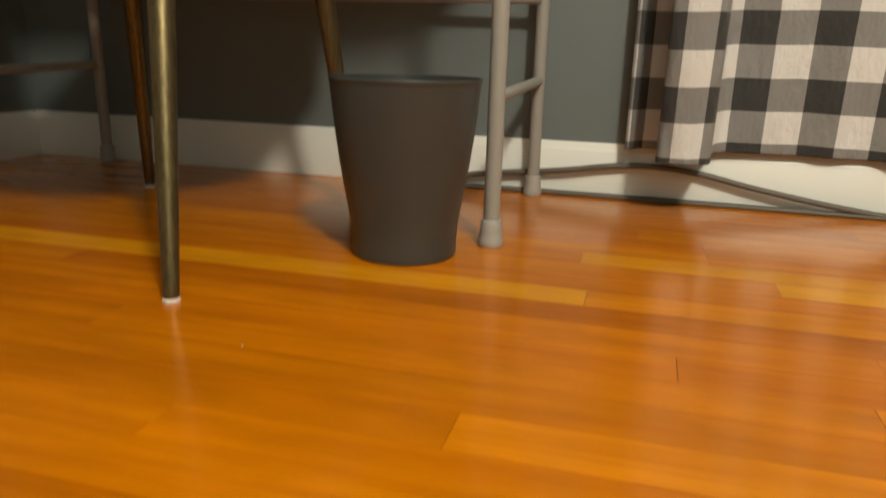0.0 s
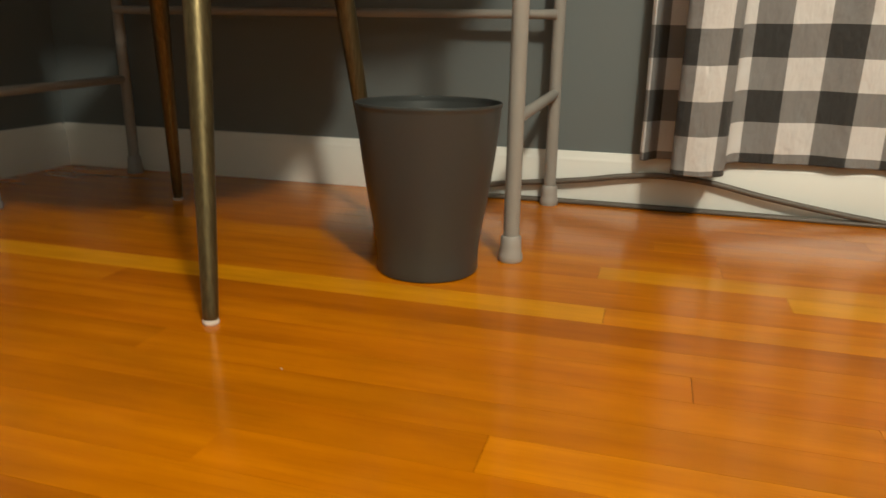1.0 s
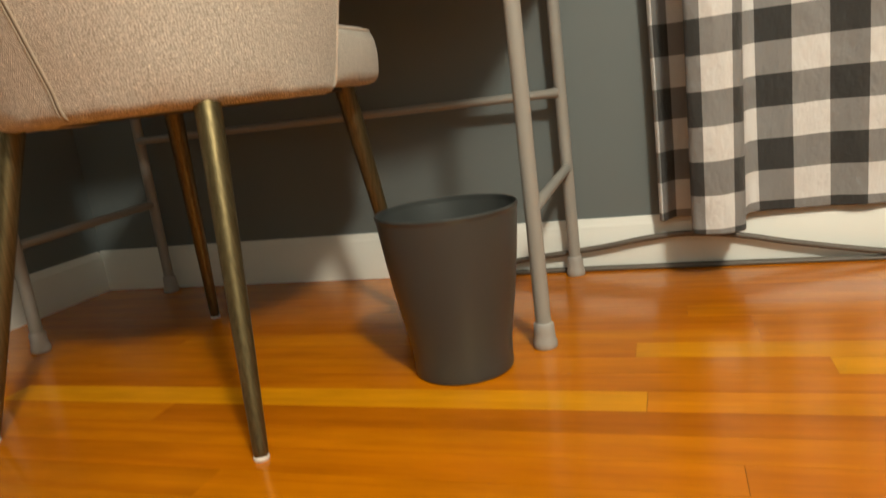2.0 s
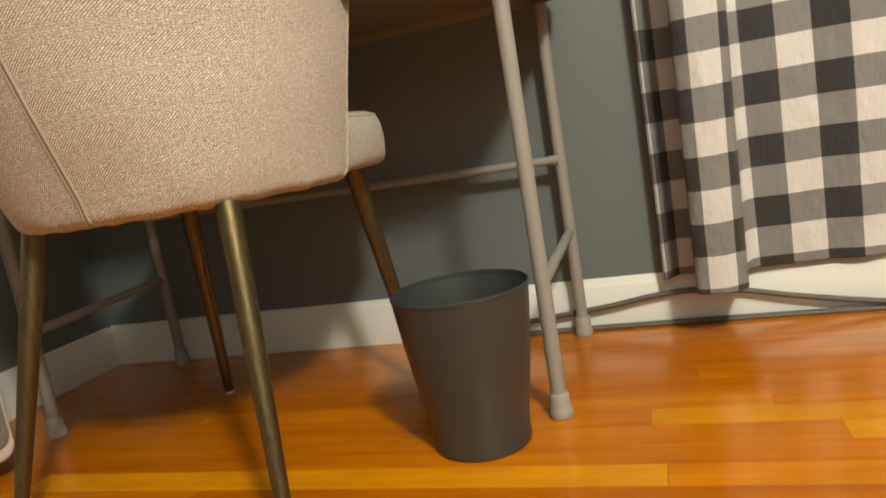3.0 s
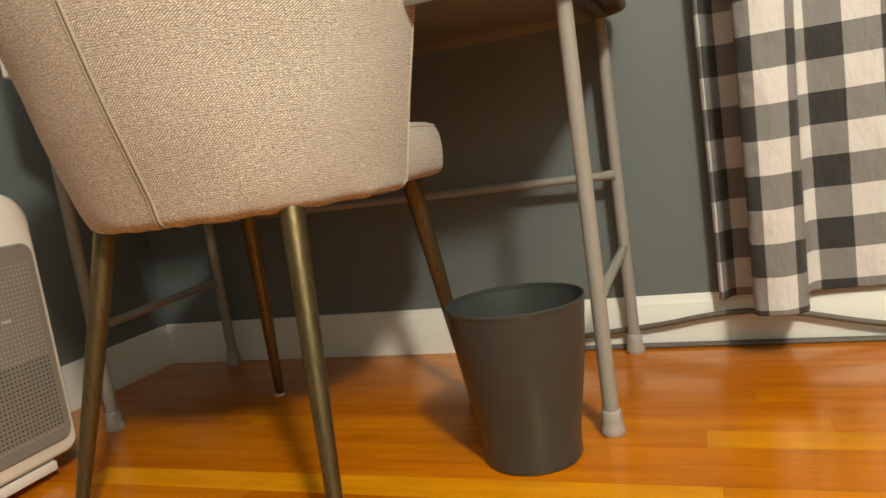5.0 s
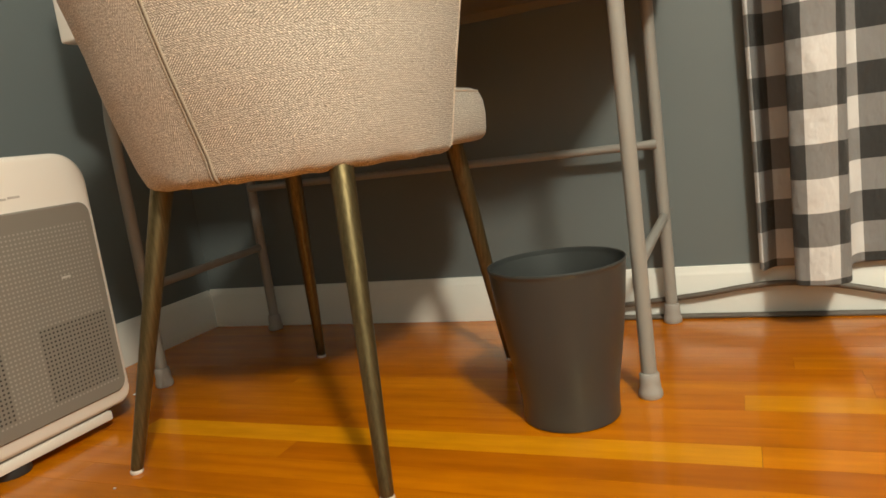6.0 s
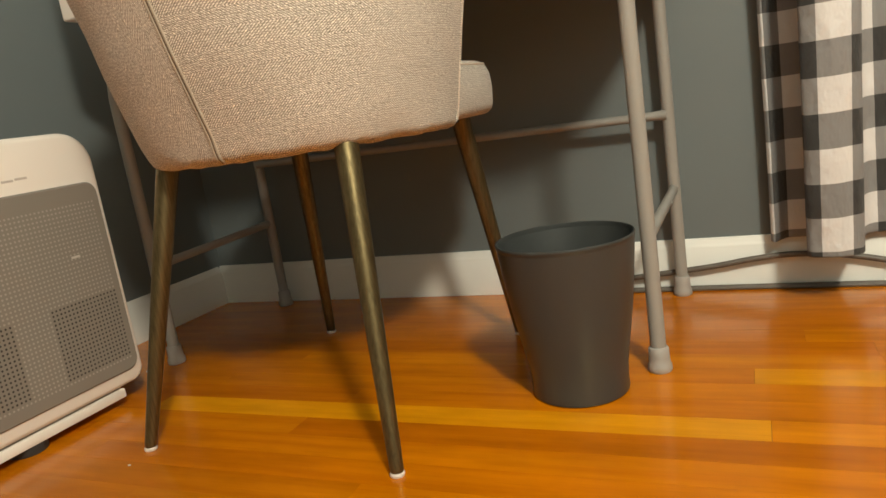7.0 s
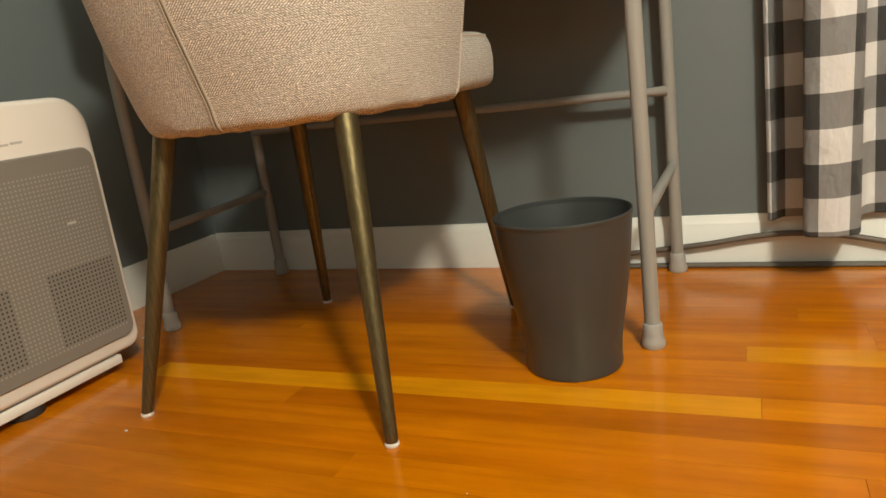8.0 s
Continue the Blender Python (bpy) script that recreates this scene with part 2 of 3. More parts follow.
slab("wall_north", (WX - 0.1, WY, -0.1), (EX + 0.1, WY + 0.1, TOP), WALL, "grey-green painted plaster wall behind the table", "wall")
slab("wall_west", (WX - 0.1, SY, -0.1), (WX, WY, TOP), WALL, "grey-green painted plaster side wall", "wall")
slab("wall_east", (EX, SY, -0.1), (EX + 0.1, WY, TOP), WALL, "grey-green painted plaster wall", "wall")
slab("wall_south", (WX - 0.1, SY - 0.1, -0.1), (EX + 0.1, SY, TOP), WALL, "grey-green painted plaster wall", "wall")
slab("ceiling", (WX - 0.1, SY - 0.1, TOP), (EX + 0.1, WY + 0.1, TOP + 0.1), CEILING, "plain pale grey painted ceiling", "ceiling")
floor = slab("floor", (WX, SY, -0.1), (EX, WY, -0.006), SUBFLOOR, "glossy amber oak strip floor", "floor")


def baseboard(name, a, b, normal, label):
    """A board with a stepped, rounded cap from a to b; normal points into the room."""
    bm = bmesh.new()
    n = Vector((*normal, 0))
    prof = [(0.0, 0.0), (0.014, 0.0), (0.014, 0.088), (0.0125, 0.0905), (0.0125, 0.093), (0.0105, 0.098), (0.0075, 0.102), (0.0065, 0.108), (0.004, 0.1125), (0.0, 0.1135)]
    ends = [[bm.verts.new(Vector((*p, 0)) + n * d + Vector((0, 0, h))) for d, h in prof] for p in (a, b)]
    k = len(prof)
    for i in range(k):
        j = (i + 1) % k
        bm.faces.new((ends[0][i], ends[0][j], ends[1][j], ends[1][i]))
    bm.faces.new(ends[0])
    bm.faces.new(ends[1])
    return thing(name, bm, TRIM, label, "baseboard", kind="structure")


baseboard("baseboard", (WX, WY), (EX, WY), (0, -1), "white painted wooden baseboard with a moulded cap")
baseboard("baseboard", (WX, SY), (WX, WY - 0.014), (1, 0), "white painted wooden baseboard with a moulded cap")

# ---------------------------------------------------------------- dining chair
CX = -0.538                                   # the chair's middle line
HALF = [(0.449, 0.245), (0.4525, 0.258), (0.459, 0.2645), (0.470, 0.267), (0.486, 0.2695), (0.60, 0.291), (0.74, 0.313), (0.86, 0.322)]
BACK = [(0.449, 0.254), (0.4525, 0.270), (0.459, 0.2785), (0.470, 0.2835), (0.486, 0.2885), (0.60, 0.335), (0.74, 0.385), (0.86, 0.418)]
FULL = [(0.449, 2.12), (0.49, 2.25), (0.58, 2.12), (0.66, 1.99), (0.86, 1.93)]
EDGE = [(0.449, 0.004), (0.48, 0.010), (0.60, 0.012), (0.74, 0.035), (0.86, 0.03)]
MIDY = -0.075
SEAM = 0.017


def shell_point(s, z, inset=0.0):
    """s from -1 (one front edge) over 0 (middle of the back) to 1."""
    a, b, f = ease(z, HALF) - inset, ease(z, BACK) - inset, ease(z, EDGE)
    side = 0.22
    if abs(s) > 1 - side:
        return Vector((CX + math.copysign(a, s), MIDY + f * (abs(s) - 1 + side) / side, z))
    ang = abs(s) / (1 - side) * math.pi / 2
    e = 2 / ease(z, FULL)
    return Vector((CX + math.copysign(a * math.sin(ang) ** e, s), MIDY - b * math.cos(ang) ** e, z))


def dining_chair():
    chair = base("dining_chair", (0, 0, 0), "beige herringbone tweed barrel dining chair with brass legs", "chair")
    # shell: outer and inner skin joined at the rims
    bm = bmesh.new()
    uvl = bm.loops.layers.uv.new("UVMap")
    S = [-1 + 2 * i / 72 for i in range(73)]
    S[36] = SEAM
    Z = [0.449, 0.4505, 0.4525, 0.4555, 0.459, 0.464, 0.470, 0.478, 0.488] + [0.50 + 0.02 * k for k in range(17)] + [0.845, 0.855, 0.86]
    lengths = [0.0]
    for i in range(72):
        lengths.append(lengths[-1] + (shell_point(S[i + 1], 0.55) - shell_point(S[i], 0.55)).length)
    outer, inner, where = [], [], {}
    for z in Z:
        ro, ri = [], []
        for s, u in zip(S, lengths):
            lip = 0.012 if z > 0.857 else (0.004 if z > 0.85 else 0.0)
            tuck = 0.010 * max(0.0, (abs(s) - 0.985) / 0.015)
            pucker = 0.0022 * max(0.0, (0.485 - z) / 0.036) * math.sin(s * 61 + 2 * math.sin(s * 17))
            v = bm.verts.new(shell_point(s, z, lip + tuck + pucker) + Vector((0, 0, 0.5 * pucker)))
            where[v] = (u, z)
            ro.append(v)
            w = bm.verts.new(shell_point(s, z, 0.055 - lip - tuck))
            where[w] = (u, z + 0.5)
            ri.append(w)
        outer.append(ro)
        inner.append(ri)
    for g in (outer, inner):
        for r0, r1 in zip(g, g[1:]):
            for i in range(72):
                bm.faces.new((r0[i], r0[i + 1], r1[i + 1], r1[i]))
    for i in range(72):
        bm.faces.new((outer[-1][i], outer[-1][i + 1], inner[-1][i + 1], inner[-1][i]))
        bm.faces.new((outer[0][i], outer[0][i + 1], inner[0][i + 1], inner[0][i]))
    for i in (0, 72):
        for k in range(len(Z) - 1):
            bm.faces.new((outer[k][i], outer[k + 1][i], inner[k + 1][i], inner[k][i]))
    for f in bm.faces:
        turned = sum(where[v][0] for v in f.verts) / len(f.verts) < lengths[36]
        for loop in f.loops:
            u, w = where[loop.vert]
            loop[uvl].uv = (w, u) if turned else (u, w)
    part("backrest", bm, TWEED, chair)

    # seat cushion: rounded plan, soft edges
    bm = bmesh.new()
    uvl = bm.loops.layers.uv.new("UVMap")
    half, yf, rad = 0.266, 0.168, 0.065
    out = []
    for k in range(12):
        a = radians(90 * k / 11)
        out.append(Vector((half - rad + rad * math.cos(a), yf - rad + rad * math.sin(a), 0)))
    out += [Vector((x, yf + 0.012 * (1 - (x / 0.20) ** 2), 0)) for x in (0.12, 0.06, 0.0)]
    side = [Vector((0.214, -0.25, 0)), Vector((0.214, -0.10, 0)), Vector((0.222, -0.080, 0)), Vector((0.250, -0.074, 0)), Vector((0.266, -0.056, 0)), Vector((0.266, 0.0, 0))]
    right = [Vector((0.0, -0.31, 0)), Vector((0.12, -0.305, 0)), Vector((0.19, -0.285, 0))] + side + out
    left = [Vector((-p.x, p.y, 0)) for p in right[::-1]][1:-1]
    outline = right + left

    def plan(inset):
        pts = []
        for k, p in enumerate(outline):
            way = (outline[(k + 1) % len(outline)] - outline[k - 1]).normalized()
            pts.append(p + Vector((CX, 0, 0)) + Vector((-way.y, way.x, 0)) * inset)
        return pts

    rings = []
    levels = [(0.03, 0.4585), (0.020, 0.459), (0.010, 0.462), (0.003, 0.469), (0.0, 0.480), (-0.002, 0.508), (0.0, 0.532), (0.005, 0.545), (0.013, 0.553), (0.022, 0.557), (0.034, 0.559)]
    for inset, z in levels:
        rings.append([bm.verts.new(p + Vector((0, 0, z))) for p in plan(inset)])
    cnt = len(rings[0])
    for r0, r1 in zip(rings, rings[1:]):
        for k in range(cnt):
            bm.faces.new((r0[k], r0[(k + 1) % cnt], r1[(k + 1) % cnt], r1[k]))
    bm.faces.new(rings[0])
    bm.faces.new(rings[-1])
    for f in bm.faces:
        for loop in f.loops:
            c = loop.vert.co
            loop[uvl].uv = (c.x + c.y, c.z) if c.z < 0.55 else (c.x, c.y)
    cushion = part("seat", bm, TWEED, chair)

    # welt round the cushion's top
    bm = bmesh.new()
    ring = [p + Vector((0, 0, 0.5495)) for p in plan(0.0085)]
    tube(bm, ring + ring[:1], 0.0022, 8, False)
    part("piping", bm, THREAD, cushion)

    # two corded ridges down the back with the seam's groove between them
    def seam(z):
        return SEAM + 0.08 * (z - 0.455)

    run = np.linspace(0.453, 0.858, 180)
    for dx in (-0.0031, 0.0031):
        bm = bmesh.new()
        tube(bm, [shell_point(seam(z), z, 0.0004) + Vector((dx, 0, 0)) for z in run], [0.0024 if k % 2 else 0.0018 for k in range(180)], 8)
        part("piping", bm, CORD, chair, "raised corded edge of the seam")
    # no groove is cut: a dark tube carries its shade as colour
    bm = bmesh.new()
    tube(bm, [shell_point(seam(z), z, 0.0002) for z in run[::3]], 0.0014, 8)
    part("seam", bm, material("seam_shadow_thread", (0.15, 0.115, 0.08), 0.9), chair, "dark thread painted as the shade in the seam's groove")
    # stitches along both front edges
    for s in (-1, 1):
        bm = bmesh.new()
        for z in np.linspace(0.460, 0.852, 98):
            p0, p1 = shell_point(s * 0.985, z, -0.0012), shell_point(s * 0.985, z + 0.0029, -0.0008)
            tube(bm, [p0, p1], [0.0013, 0.0020], 6)
        part("stitching", bm, THREAD, chair, "pale thread stitches")
    # dark lining under the seat
    bm = bmesh.new()
    rim = [bm.verts.new(shell_point(s, 0.4522, 0.012)) for s in S[::4]]
    front = [bm.verts.new(Vector((CX + x, y, 0.4522))) for x, y in ((0.22, 0.05), (0.16, 0.115), (-0.16, 0.115), (-0.22, 0.05))]
    lower = rim + front
    upper = [bm.verts.new(v.co + Vector((0, 0, 0.013))) for v in lower]
    bm.faces.new(lower)
    bm.faces.new(upper)
    for k in range(len(lower)):
        j = (k + 1) % len(lower)
        bm.faces.new((lower[k], lower[j], upper[j], upper[k]))
    part("underside", bm, painted("lining_cloth", (0.05, 0.045, 0.04), 0.9, 500), chair, "dark cloth lining", smooth=False)

    for top, foot in LEGS:
        top, foot = Vector(top), Vector(foot)
        bm = bmesh.new()
        tube(bm, [foot + (top - foot) * k for k in (0, 0.008, 0.03, 0.3, 0.7, 1.0)], [0.0088, 0.0097, 0.0101, 0.0126, 0.0160, 0.0184], 32)
        leg = part("leg", bm, BRASS, chair, "tapered brushed brass leg")
        bm = bmesh.new()
        lathe(bm, [(0, -0.0045), (0.0098, -0.0045), (0.0106, -0.003), (0.0106, 0.0), (0.0096, 0.0015), (0, 0.0015)], 24, foot)
        part("floor_pad", bm, FELT, leg, "pale felt floor pad")
    return chair


LEGS = [((-0.367, -0.268, 0.454), (-0.307, -0.383, 0.0045)), ((-0.715, -0.262, 0.454), (-0.781, -0.371, 0.0045)),
        ((-0.338, 0.104, 0.460), (-0.303, 0.182, 0.0045)), ((-0.715, 0.110, 0.460), (-0.780, 0.197, 0.0045))]
dining_chair()

# ---------------------------------------------------------------- folding table
LEFT, FAR = -1.080, 0.430


def rounded_plan(x0, x1, y0, y1, r, n=8):
    pts = []
    for cx, cy, a0 in ((x1 - r, y1 - r, 0), (x0 + r, y1 - r, 90), (x0 + r, y0 + r, 180), (x1 - r, y0 + r, 270)):
        pts += [(cx + r * math.cos(radians(a0 + 90 * k / n)), cy + r * math.sin(radians(a0 + 90 * k / n))) for k in range(n + 1)]
    return pts


def folding_table():
    table = base("folding_table", (0, 0, 0), "grey folding table with tubular steel legs against the wall", "table")
    x0, x1, y0, y1 = -1.076, 0.064, -0.088, 0.468
    shells = (("tabletop", TABLETOP, "moulded grey plastic tabletop with rounded corners",
               ((0.02, 0.7445), (0.004, 0.7445), (0.001, 0.7455), (0.0, 0.747), (0.0, 0.753), (0.002, 0.756), (0.007, 0.7577), (0.03, 0.758))),
              ("underside", UNDERSIDE, "darker ribbed underside with a rolled lip",
               ((0.060, 0.7425), (0.030, 0.7425), (0.022, 0.740), (0.018, 0.732), (0.012, 0.7245), (0.006, 0.7245), (0.0025, 0.729), (0.002, 0.7443), (0.03, 0.7443))))
    for name, mat, label, profile in shells:
        bm = bmesh.new()
        rings = [[bm.verts.new((x, y, z)) for x, y in rounded_plan(x0 + inset, x1 - inset, y0 + inset, y1 - inset, max(0.11 - inset, 0.012))] for inset, z in profile]
        n = len(rings[0])
        for a, b in zip(rings, rings[1:]):
            for k in range(n):
                bm.faces.new((a[k], a[(k + 1) % n], b[(k + 1) % n], b[k]))
        bm.faces.new(rings[0])
        bm.faces.new(rings[-1])
        part(name, bm, mat, table, label)
    for x in (0.0, LEFT):
        for y in (0.0, FAR):
            bm = bmesh.new()
            tube(bm, [(x, y, 0.006), (x, y, 0.30), (x, y, 0.60), (x + (0.022 if x < -1 else 0), y, 0.7425)], 0.0128, 28)
            leg = part("leg", bm, GREY_STEEL, table)
            bm = bmesh.new()
            lathe(bm, [(0, 0), (0.0185, 0.0), (0.0200, 0.003), (0.0198, 0.011), (0.0178, 0.016), (0.0170, 0.026), (0.0166, 0.040), (0.0150, 0.0425), (0.0126, 0.043)], 28, (x, y, 0))
            part("rubber_foot", bm, GREY_CAP, leg, "grey plastic foot cap")
        bm = bmesh.new()
        tube(bm, [(x, 0.0, 0.226), (x, 0.02, 0.230), (x, FAR - 0.02, 0.238), (x, FAR, 0.24)], [0.0085, 0.0098, 0.0098, 0.0085], 20)
        part("crossbar", bm, GREY_STEEL, table)
        bm = bmesh.new()
        mx = x + 0.022 if x < -1 else x
        box(bm, (mx - 0.014, -0.01, 0.722), (mx + 0.014, FAR - 0.01, 0.7425), 0.004)
        part("bracket", bm, DARK_STEEL, table)
    bm = bmesh.new()
    tube(bm, [(-0.002, FAR - 0.006, 0.397), (-0.02, FAR - 0.006, 0.397), (-0.034, FAR - 0.006, 0.397), (LEFT + 0.02, FAR - 0.006, 0.403), (LEFT, FAR - 0.006, 0.403)], [0.0118, 0.0100, 0.0092, 0.0092, 0.011], 20)
    part("stretcher", bm, GREY_STEEL, table)
    return table


folding_table()

# box on the table
bm = bmesh.new()
box(bm, (-1.076, -0.087, 0.758), (-0.800, 0.130, 1.000), 0.006, 3)
thing("storage_box", bm, WHITE_PLASTIC, "plain white box standing on the grey table", "box")

# ---------------------------------------------------------------- waste bin
BX, BY = -0.1170, -0.080
bin_base = base("waste_bin", (0, 0, 0), "dark grey round plastic waste bin, empty, on the floor", "waste bin")
bm = bmesh.new()
lathe(bm, [(0, 0.004), (0.070, 0.004), (0.0745, 0.0), (0.0780, 0.002), (0.0790, 0.007), (0.0785, 0.020), (0.0800, 0.045), (0.0845, 0.075), (0.0900, 0.105), (0.0955, 0.140), (0.1015, 0.185), (0.1055, 0.222), (0.1082, 0.250),
           (0.1065, 0.2505), (0.1050, 0.243), (0.0885, 0.140), (0.0760, 0.045), (0.0740, 0.010), (0, 0.009)], 96, (BX, BY, 0))
part("body", bm, BIN, bin_base)
bm = bmesh.new()
lathe(bm, [(0.1080, 0.2490), (0.1090, 0.2530), (0.1098, 0.2548), (0.1100, 0.2566), (0.1094, 0.2584), (0.1082, 0.2590), (0.1070, 0.2582), (0.1065, 0.2550), (0.1066, 0.2495), (0.1080, 0.2490)], 96, (BX, BY, 0))
part("rim", bm, BIN, bin_base, "rounded plastic rim")

# ---------------------------------------------------------------- air purifier
PF, PY0, PY1 = -1.000, -0.575, -0.158        # front face, ends along the wall


def air_purifier():
    unit = base("air_purifier", (0, 0, 0), "white air purifier with a perforated grey front grille", "air purifier")
    bm = bmesh.new()
    rings = []
    for inset, x in ((0.03, PF - 0.215), (0.010, PF - 0.212), (0.0, PF - 0.200), (0.0, PF - 0.012), (0.0015, PF - 0.006), (0.005, PF - 0.0015), (0.010, PF)):
        low = rounded_plan(PY0 + inset, PY1 - inset, 0.038 + inset, 0.542 - inset, 0.030 - min(inset, 0.02))
        high = rounded_plan(PY0 + inset, PY1 - inset, 0.038 + inset, 0.542 - inset, 0.062 - inset)
        rings.append([bm.verts.new((x, *p)) for p in high[:18] + low[18:]])
    n = len(rings[0])
    for a, b in zip(rings, rings[1:]):
        for k in range(n):
            bm.faces.new((a[k], a[(k + 1) % n], b[(k + 1) % n], b[k]))
    bm.faces.new(rings[0])
    bm.faces.new(rings[-1])
    part("housing", bm, WHITE_PLASTIC, unit)
    bm = bmesh.new()
    box(bm, (PF - 0.18, PY0 + 0.075, 0.028), (PF - 0.010, PY1 - 0.062, 0.040))
    part("neck", bm, GRILLE, unit, "recessed grey groove")
    bm = bmesh.new()
    box(bm, (PF - 0.19, PY0 + 0.055, 0.016), (PF - 0.003, PY1 - 0.055, 0.0345), 0.003)
    part("base", bm, WHITE_PLASTIC, unit)
    for y, back in ((PY0 + 0.165, 0.036), (PY1 - 0.09, 0.15)):
        bm = bmesh.new()
        lathe(bm, [(0, 0), (0.032, 0), (0.034, 0.004), (0.032, 0.018), (0, 0.018)], 24, (PF - back, y, 0))
        part("foot", bm, RUBBER, unit, "dark rubber foot")
    # grille panel, slightly proud, with rounded corners
    gy0, gy1, gz0, gz1 = PY0 + 0.014, PY1 - 0.013, 0.066, 0.446
    bm = bmesh.new()
    rings = []
    for inset, x in ((0.0, PF - 0.02), (0.0, PF + 0.0015), (0.003, PF + 0.004)):
        rings.append([bm.verts.new((x, y, z)) for y, z in rounded_plan(gy0 + inset, gy1 - inset, gz0 + inset, gz1 - inset, 0.024 - inset)])
    n = len(rings[0])
    for a, b in zip(rings, rings[1:]):
        for k in range(n):
            bm.faces.new((a[k], a[(k + 1) % n], b[(k + 1) % n], b[k]))
    bm.faces.new(rings[-1])
    bm.faces.new(rings[0])
    grille = part("front_grille", bm, GRILLE, unit, "grey plastic panel with rows of small round holes")
    verts, faces, slots = [], [], []
    pitch = 0.0081
    for i in range(int((gy1 - gy0 - 0.036) / pitch) + 1):
        for j in range(int((gz1 - gz0 - 0.052) / pitch)):
            y, z = gy1 - 0.018 - i * pitch, gz0 + 0.026 + j * pitch
            k = len(verts)
            verts += [(PF + 0.0044, y + 0.0021 * math.cos(a * math.pi / 4), z + 0.0021 * math.sin(a * math.pi / 4)) for a in range(8)]
            verts += [(PF + 0.0032, y + 0.0014 * math.cos(a * math.pi / 4), z + 0.0014 * math.sin(a * math.pi / 4)) for a in range(8)]
            faces += [(k + a, k + (a + 1) % 8, k + 8 + (a + 1) % 8, k + 8 + a) for a in range(8)]
            faces.append(tuple(range(k, k + 8)))
            # flat discs: the shade inside the lower holes is put into their colour
            shaded = z < 0.236 and not -0.400 < y < -0.332 and z > 0.098
            slots += [1 if shaded else 0] * 9
    me = bpy.data.meshes.new("perforation")
    me.from_pydata(verts, [], faces)
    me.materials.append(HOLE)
    me.materials.append(HOLE_SHADE)
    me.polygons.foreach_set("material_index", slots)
    holes = new("perforation", me)
    holes.parent = grille
    tagged(holes, "rows of small round perforations with lit and shaded insides painted on", kind="stuff")
    for y0, y1, z, owner, x in ((-0.352, -0.330, 0.470, unit, PF), (-0.327, -0.304, 0.4715, unit, PF), (-0.262, -0.243, 0.314, grille, PF + 0.0044)):
        bm = bmesh.new()
        box(bm, (x - 0.001, y0, z - 0.0020), (x + 0.0006, y1, z + 0.0020), 0.0004, 1)
        part("logo_plate", bm, LOGO, owner, "small plain grey mark")
    return unit


# painted insides of the holes: pale where lit behind, near black where shaded
HOLE = painted("hole_lit", (0.34, 0.32, 0.29), 0.5)
HOLE_SHADE = painted("hole_shade", (0.035, 0.031, 0.027), 0.6)
air_purifier()

# ---------------------------------------------------------------- curtain
# along the rail: x, y, hem height, stripe count
FOLDS = [(0.184, 0.430, 0.110, -4.35), (0.191, 0.421, 0.110, -4.0), (0.204, 0.444, 0.110, -3.5), (0.217, 0.458, 0.110, -3.0), (0.236, 0.460, 0.110, -2.6), (0.256, 0.456, 0.110, -2.2),
         (0.262, 0.430, 0.109, -1.8), (0.256, 0.390, 0.108, -1.0), (0.250, 0.350, 0.106, -0.2), (0.244, 0.322, 0.105, 0.45), (0.250, 0.308, 0.104, 0.65), (0.268, 0.300, 0.104, 1.0),
         (0.294, 0.297, 0.104, 1.5), (0.319, 0.302, 0.105, 2.0), (0.335, 0.314, 0.105, 2.3), (0.341, 0.335, 0.106, 2.6), (0.344, 0.380, 0.108, 3.0), (0.352, 0.430, 0.111, 3.5),
         (0.378, 0.452, 0.113, 4.0), (0.443, 0.455, 0.113, 5.0), (0.508, 0.458, 0.114, 6.0), (0.572, 0.448, 0.113, 7.0), (0.635, 0.456, 0.112, 8.0),
         (0.690, 0.436, 0.111, 9.0), (0.745, 0.415, 0.110, 10.0), (0.800, 0.445, 0.111, 11.0), (0.858, 0.455, 0.112, 12.0), (0.915, 0.425, 0.112, 13.0), (0.975, 0.45, 0.112, 14.0)]


def curtain():
    bm = bmesh.new()
    uvl = bm.loops.layers.uv.new("UVMap")
    line = spline(FOLDS, 8)
    heights = [0.0, 0.004, 0.010] + [0.03 * k for k in range(1, 68)]
    where, rows = {}, []
    for h in heights:
        row = []
        for x, y, hem, u in line:
            sway = 0.006 * noise.noise(Vector((u * 0.45, h * 2.3, 1.7))) + 0.003 * noise.noise(Vector((u * 1.3, h * 6.0, 4.2)))
            drift = 0.010 * noise.noise(Vector((u * 0.2, h * 1.1, 9.1))) * min(1, h * 3)
            v = bm.verts.new((x + drift * 0.6 + 0.028 * h * max(0.0, 1 - abs(u - 2.0) / 2.2), y + sway, hem + h))
            where[v] = (u, h + 1.1 * (0.113 - hem) * max(0.0, 1 - h / 0.4))
            row.append(v)
        rows.append(row)
    for r0, r1 in zip(rows, rows[1:]):
        for k in range(len(line) - 1):
            bm.faces.new((r0[k], r0[k + 1], r1[k + 1], r1[k]))
    for f in bm.faces:
        for loop in f.loops:
            loop[uvl].uv = where[loop.vert]
    ob = thing("curtain", bm, GINGHAM, "black and white buffalo check cotton curtain hanging in folds", "curtain")
    thick = ob.modifiers.new("cloth", "SOLIDIFY")
    thick.thickness, thick.offset = 0.0016, 0.0
    return ob


curtain()

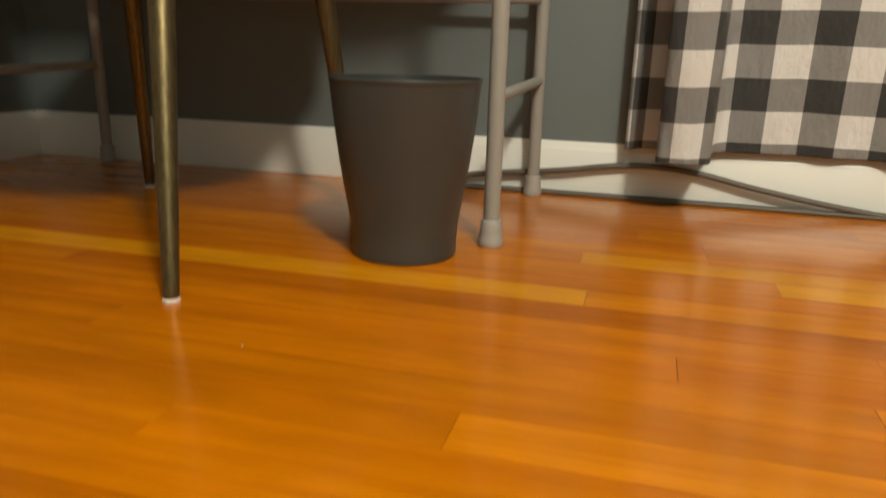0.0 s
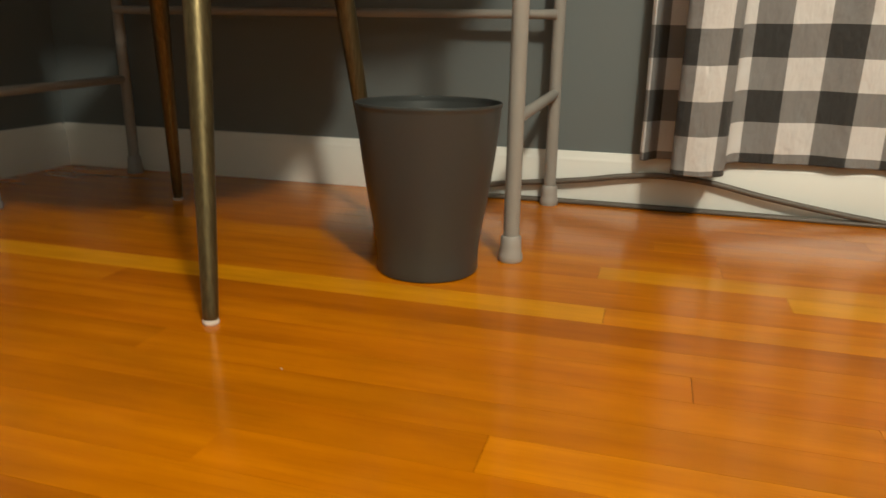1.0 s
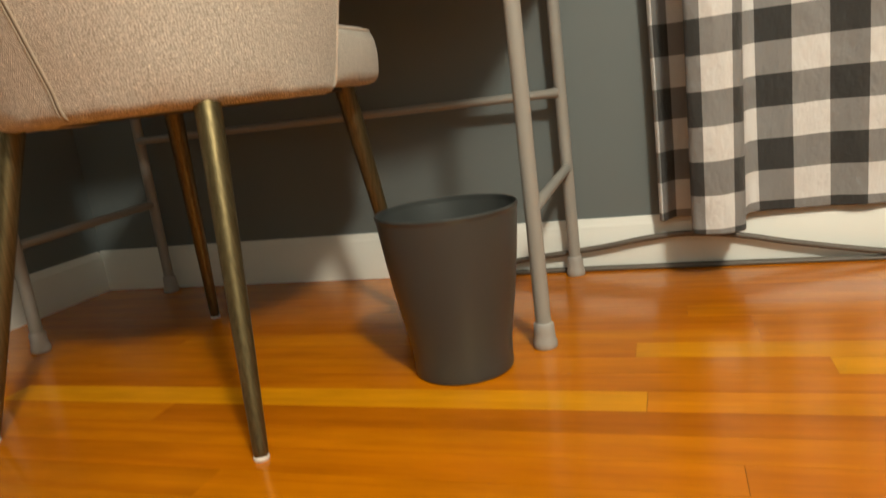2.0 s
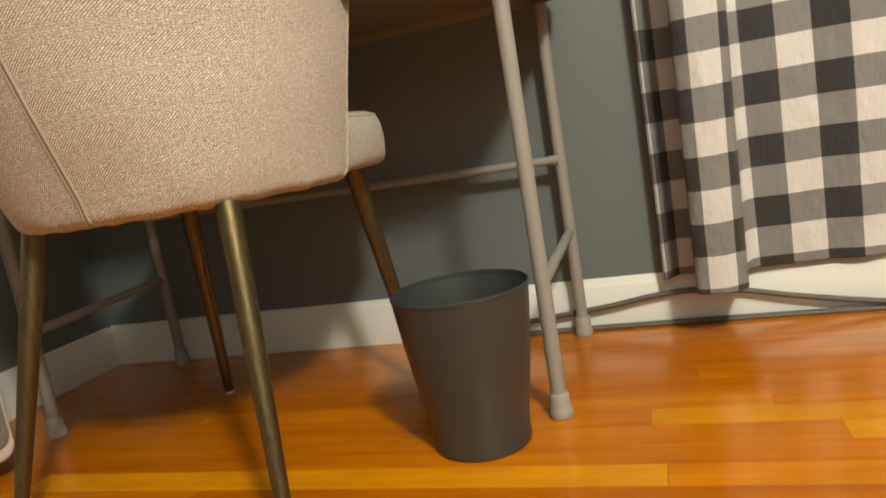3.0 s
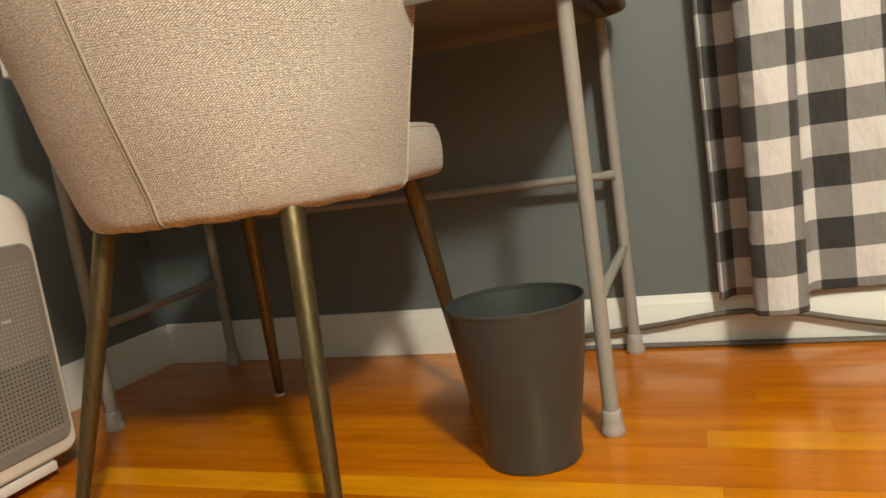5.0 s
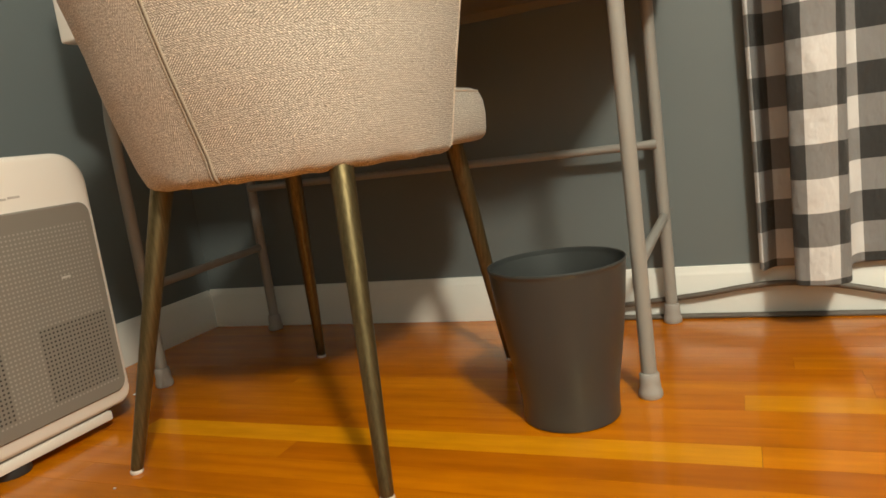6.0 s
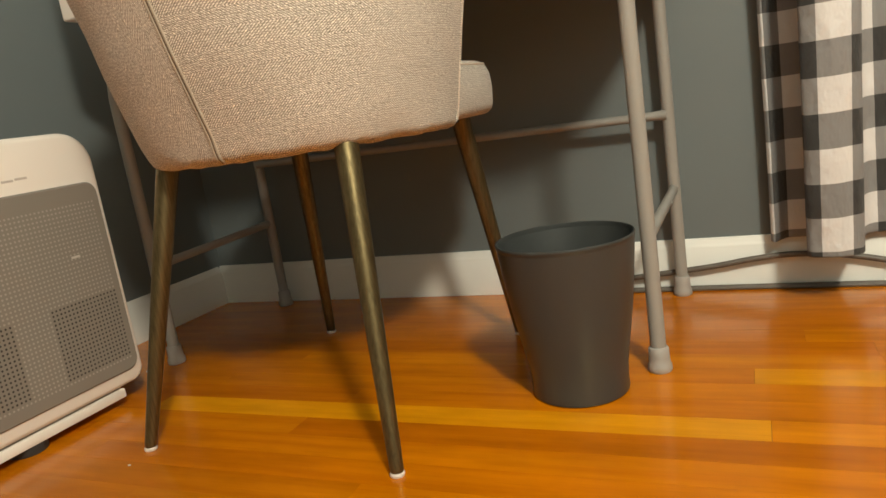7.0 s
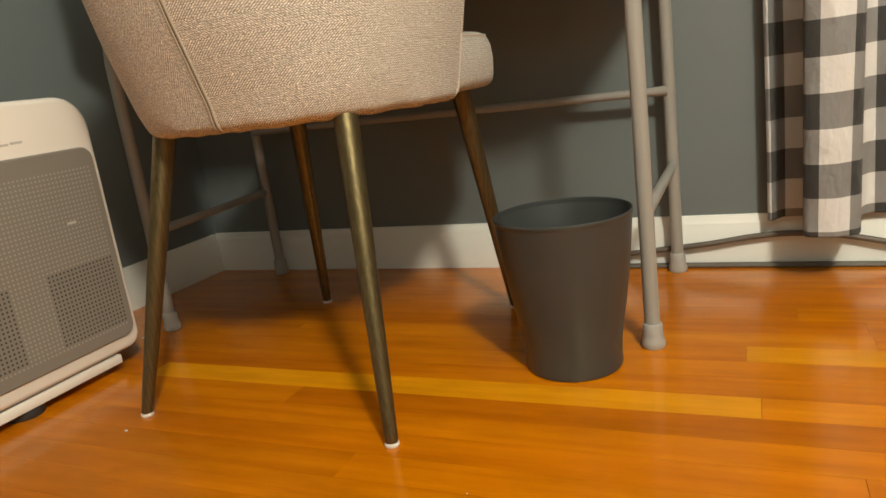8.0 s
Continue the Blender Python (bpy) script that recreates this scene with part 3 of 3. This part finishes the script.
# ---------------------------------------------------------------- cables on the floor
for name, pts, r in (("power_cable", [(-0.34, 0.452, 0.012), (-0.2, 0.455, 0.022), (-0.105, 0.452, 0.036), (0.057, 0.452, 0.054), (0.15, 0.454, 0.068), (0.232, 0.455, 0.074), (0.33, 0.453, 0.066), (0.45, 0.450, 0.042), (0.62, 0.448, 0.015), (0.75, 0.448, 0.0068), (1.3, 0.447, 0.0068)], 0.0064),
                     ("power_cable", [(-0.36, 0.455, 0.0050), (0.0, 0.4605, 0.0050), (0.3, 0.459, 0.0050), (0.62, 0.456, 0.0045), (1.3, 0.458, 0.0045)], 0.0048),
                     ("power_cable", [(-0.36, 0.445, 0.0042), (0.0, 0.4525, 0.0042), (0.3, 0.450, 0.0042), (0.62, 0.446, 0.0042), (1.3, 0.437, 0.0042)], 0.0046)):
    bm = bmesh.new()
    tube(bm, [tuple(p) for p in spline(pts, 10)], r, 12)
    thing(name, bm, CABLE, "dark rubber power cable running along the baseboard", "cable", "cables along the wall")

# crumbs on the floor
for x, y, r in ((-0.774, -0.424, 0.0022), (-0.16, -0.47, 0.0010), (-1.11, -0.06, 0.0035)):
    bm = bmesh.new()
    bmesh.ops.create_icosphere(bm, subdivisions=1, radius=r)
    for v in bm.verts:
        v.co = Vector((v.co.x * 1.4 + x, v.co.y + y, v.co.z * 0.7 + r * 0.7))
    thing("crumb", bm, FELT, "tiny pale crumb on the oak floor", "crumb", "crumbs on the floor")

# ---------------------------------------------------------------- floor boards
PITCH, GAP, ORIGIN = 0.0605, 0.0004, -0.2295
JOINTS = {0: [-0.93, 0.166], 3: [-0.60, 0.145, 1.05], -3: [-0.9, 0.270, 1.2], 2: [-0.86, 0.41, 1.2], -5: [-0.7, 0.62], -6: [-0.62, 0.087, 0.95], -7: [-0.15, 1.1], -8: [-0.8, 0.5], 1: [-0.52, 0.62], -1: [-0.56, 0.75], -2: [-1.0, 0.47], 4: [-0.75, 0.33], -4: [-0.35, 0.437]}
LIGHT = {(0, 1), (3, 2), (2, 2)}
# (-1, 1) is a browner board; the others dim the near left floor
DARK = {(-1, 1), (-5, 0), (-5, 1), (-6, 0), (-6, 1), (-4, 0), (-9, 1)}
# boards toned up to carry the floor's brighter light towards the right
LIT_SIDE = {(-6, 2), (-7, 1), (-8, 1), (-4, 2), (-2, 1), (-2, 2), (-1, 2), (0, 2), (1, 1), (1, 2), (2, 1), (3, 1), (4, 1), (4, 2)}
OPEN = {(0, 0.166), (-3, 0.270), (-6, 0.087), (-4, 0.437)}


def gap_at(row, x):
    """Half the joint at a board's end; a few stand open."""
    return 0.00032 if (row, x) in OPEN else 0.00012


rng = random.Random(7)
cache = {}
first = math.floor((SY - ORIGIN) / PITCH)
last = math.ceil((WY - ORIGIN) / PITCH)
for row in range(first, last):
    y0, y1 = max(ORIGIN + row * PITCH, SY), min(ORIGIN + (row + 1) * PITCH, WY)
    cuts = JOINTS.get(row)
    if cuts is None:
        cuts, x = [], WX + rng.uniform(0.25, 1.0)
        while x < EX - 0.2:
            cuts.append(x)
            x += rng.uniform(0.6, 1.3)
    ends = [WX] + list(cuts) + [EX]
    for i, (x0, x1) in enumerate(zip(ends, ends[1:])):
        bm = bmesh.new()
        box(bm, (x0 + gap_at(row, x0), y0 + GAP * 0.5, -0.006), (x1 - gap_at(row, x1), y1 - GAP * 0.5, 0.0))
        light = (row, i) in LIGHT or (row < -6 and rng.random() < 0.08)
        part("board", bm, OAK_LIGHT if light else OAK_DARK if (row, i) in DARK else OAK_LIT if (row, i) in LIT_SIDE else OAK, floor, smooth=False)
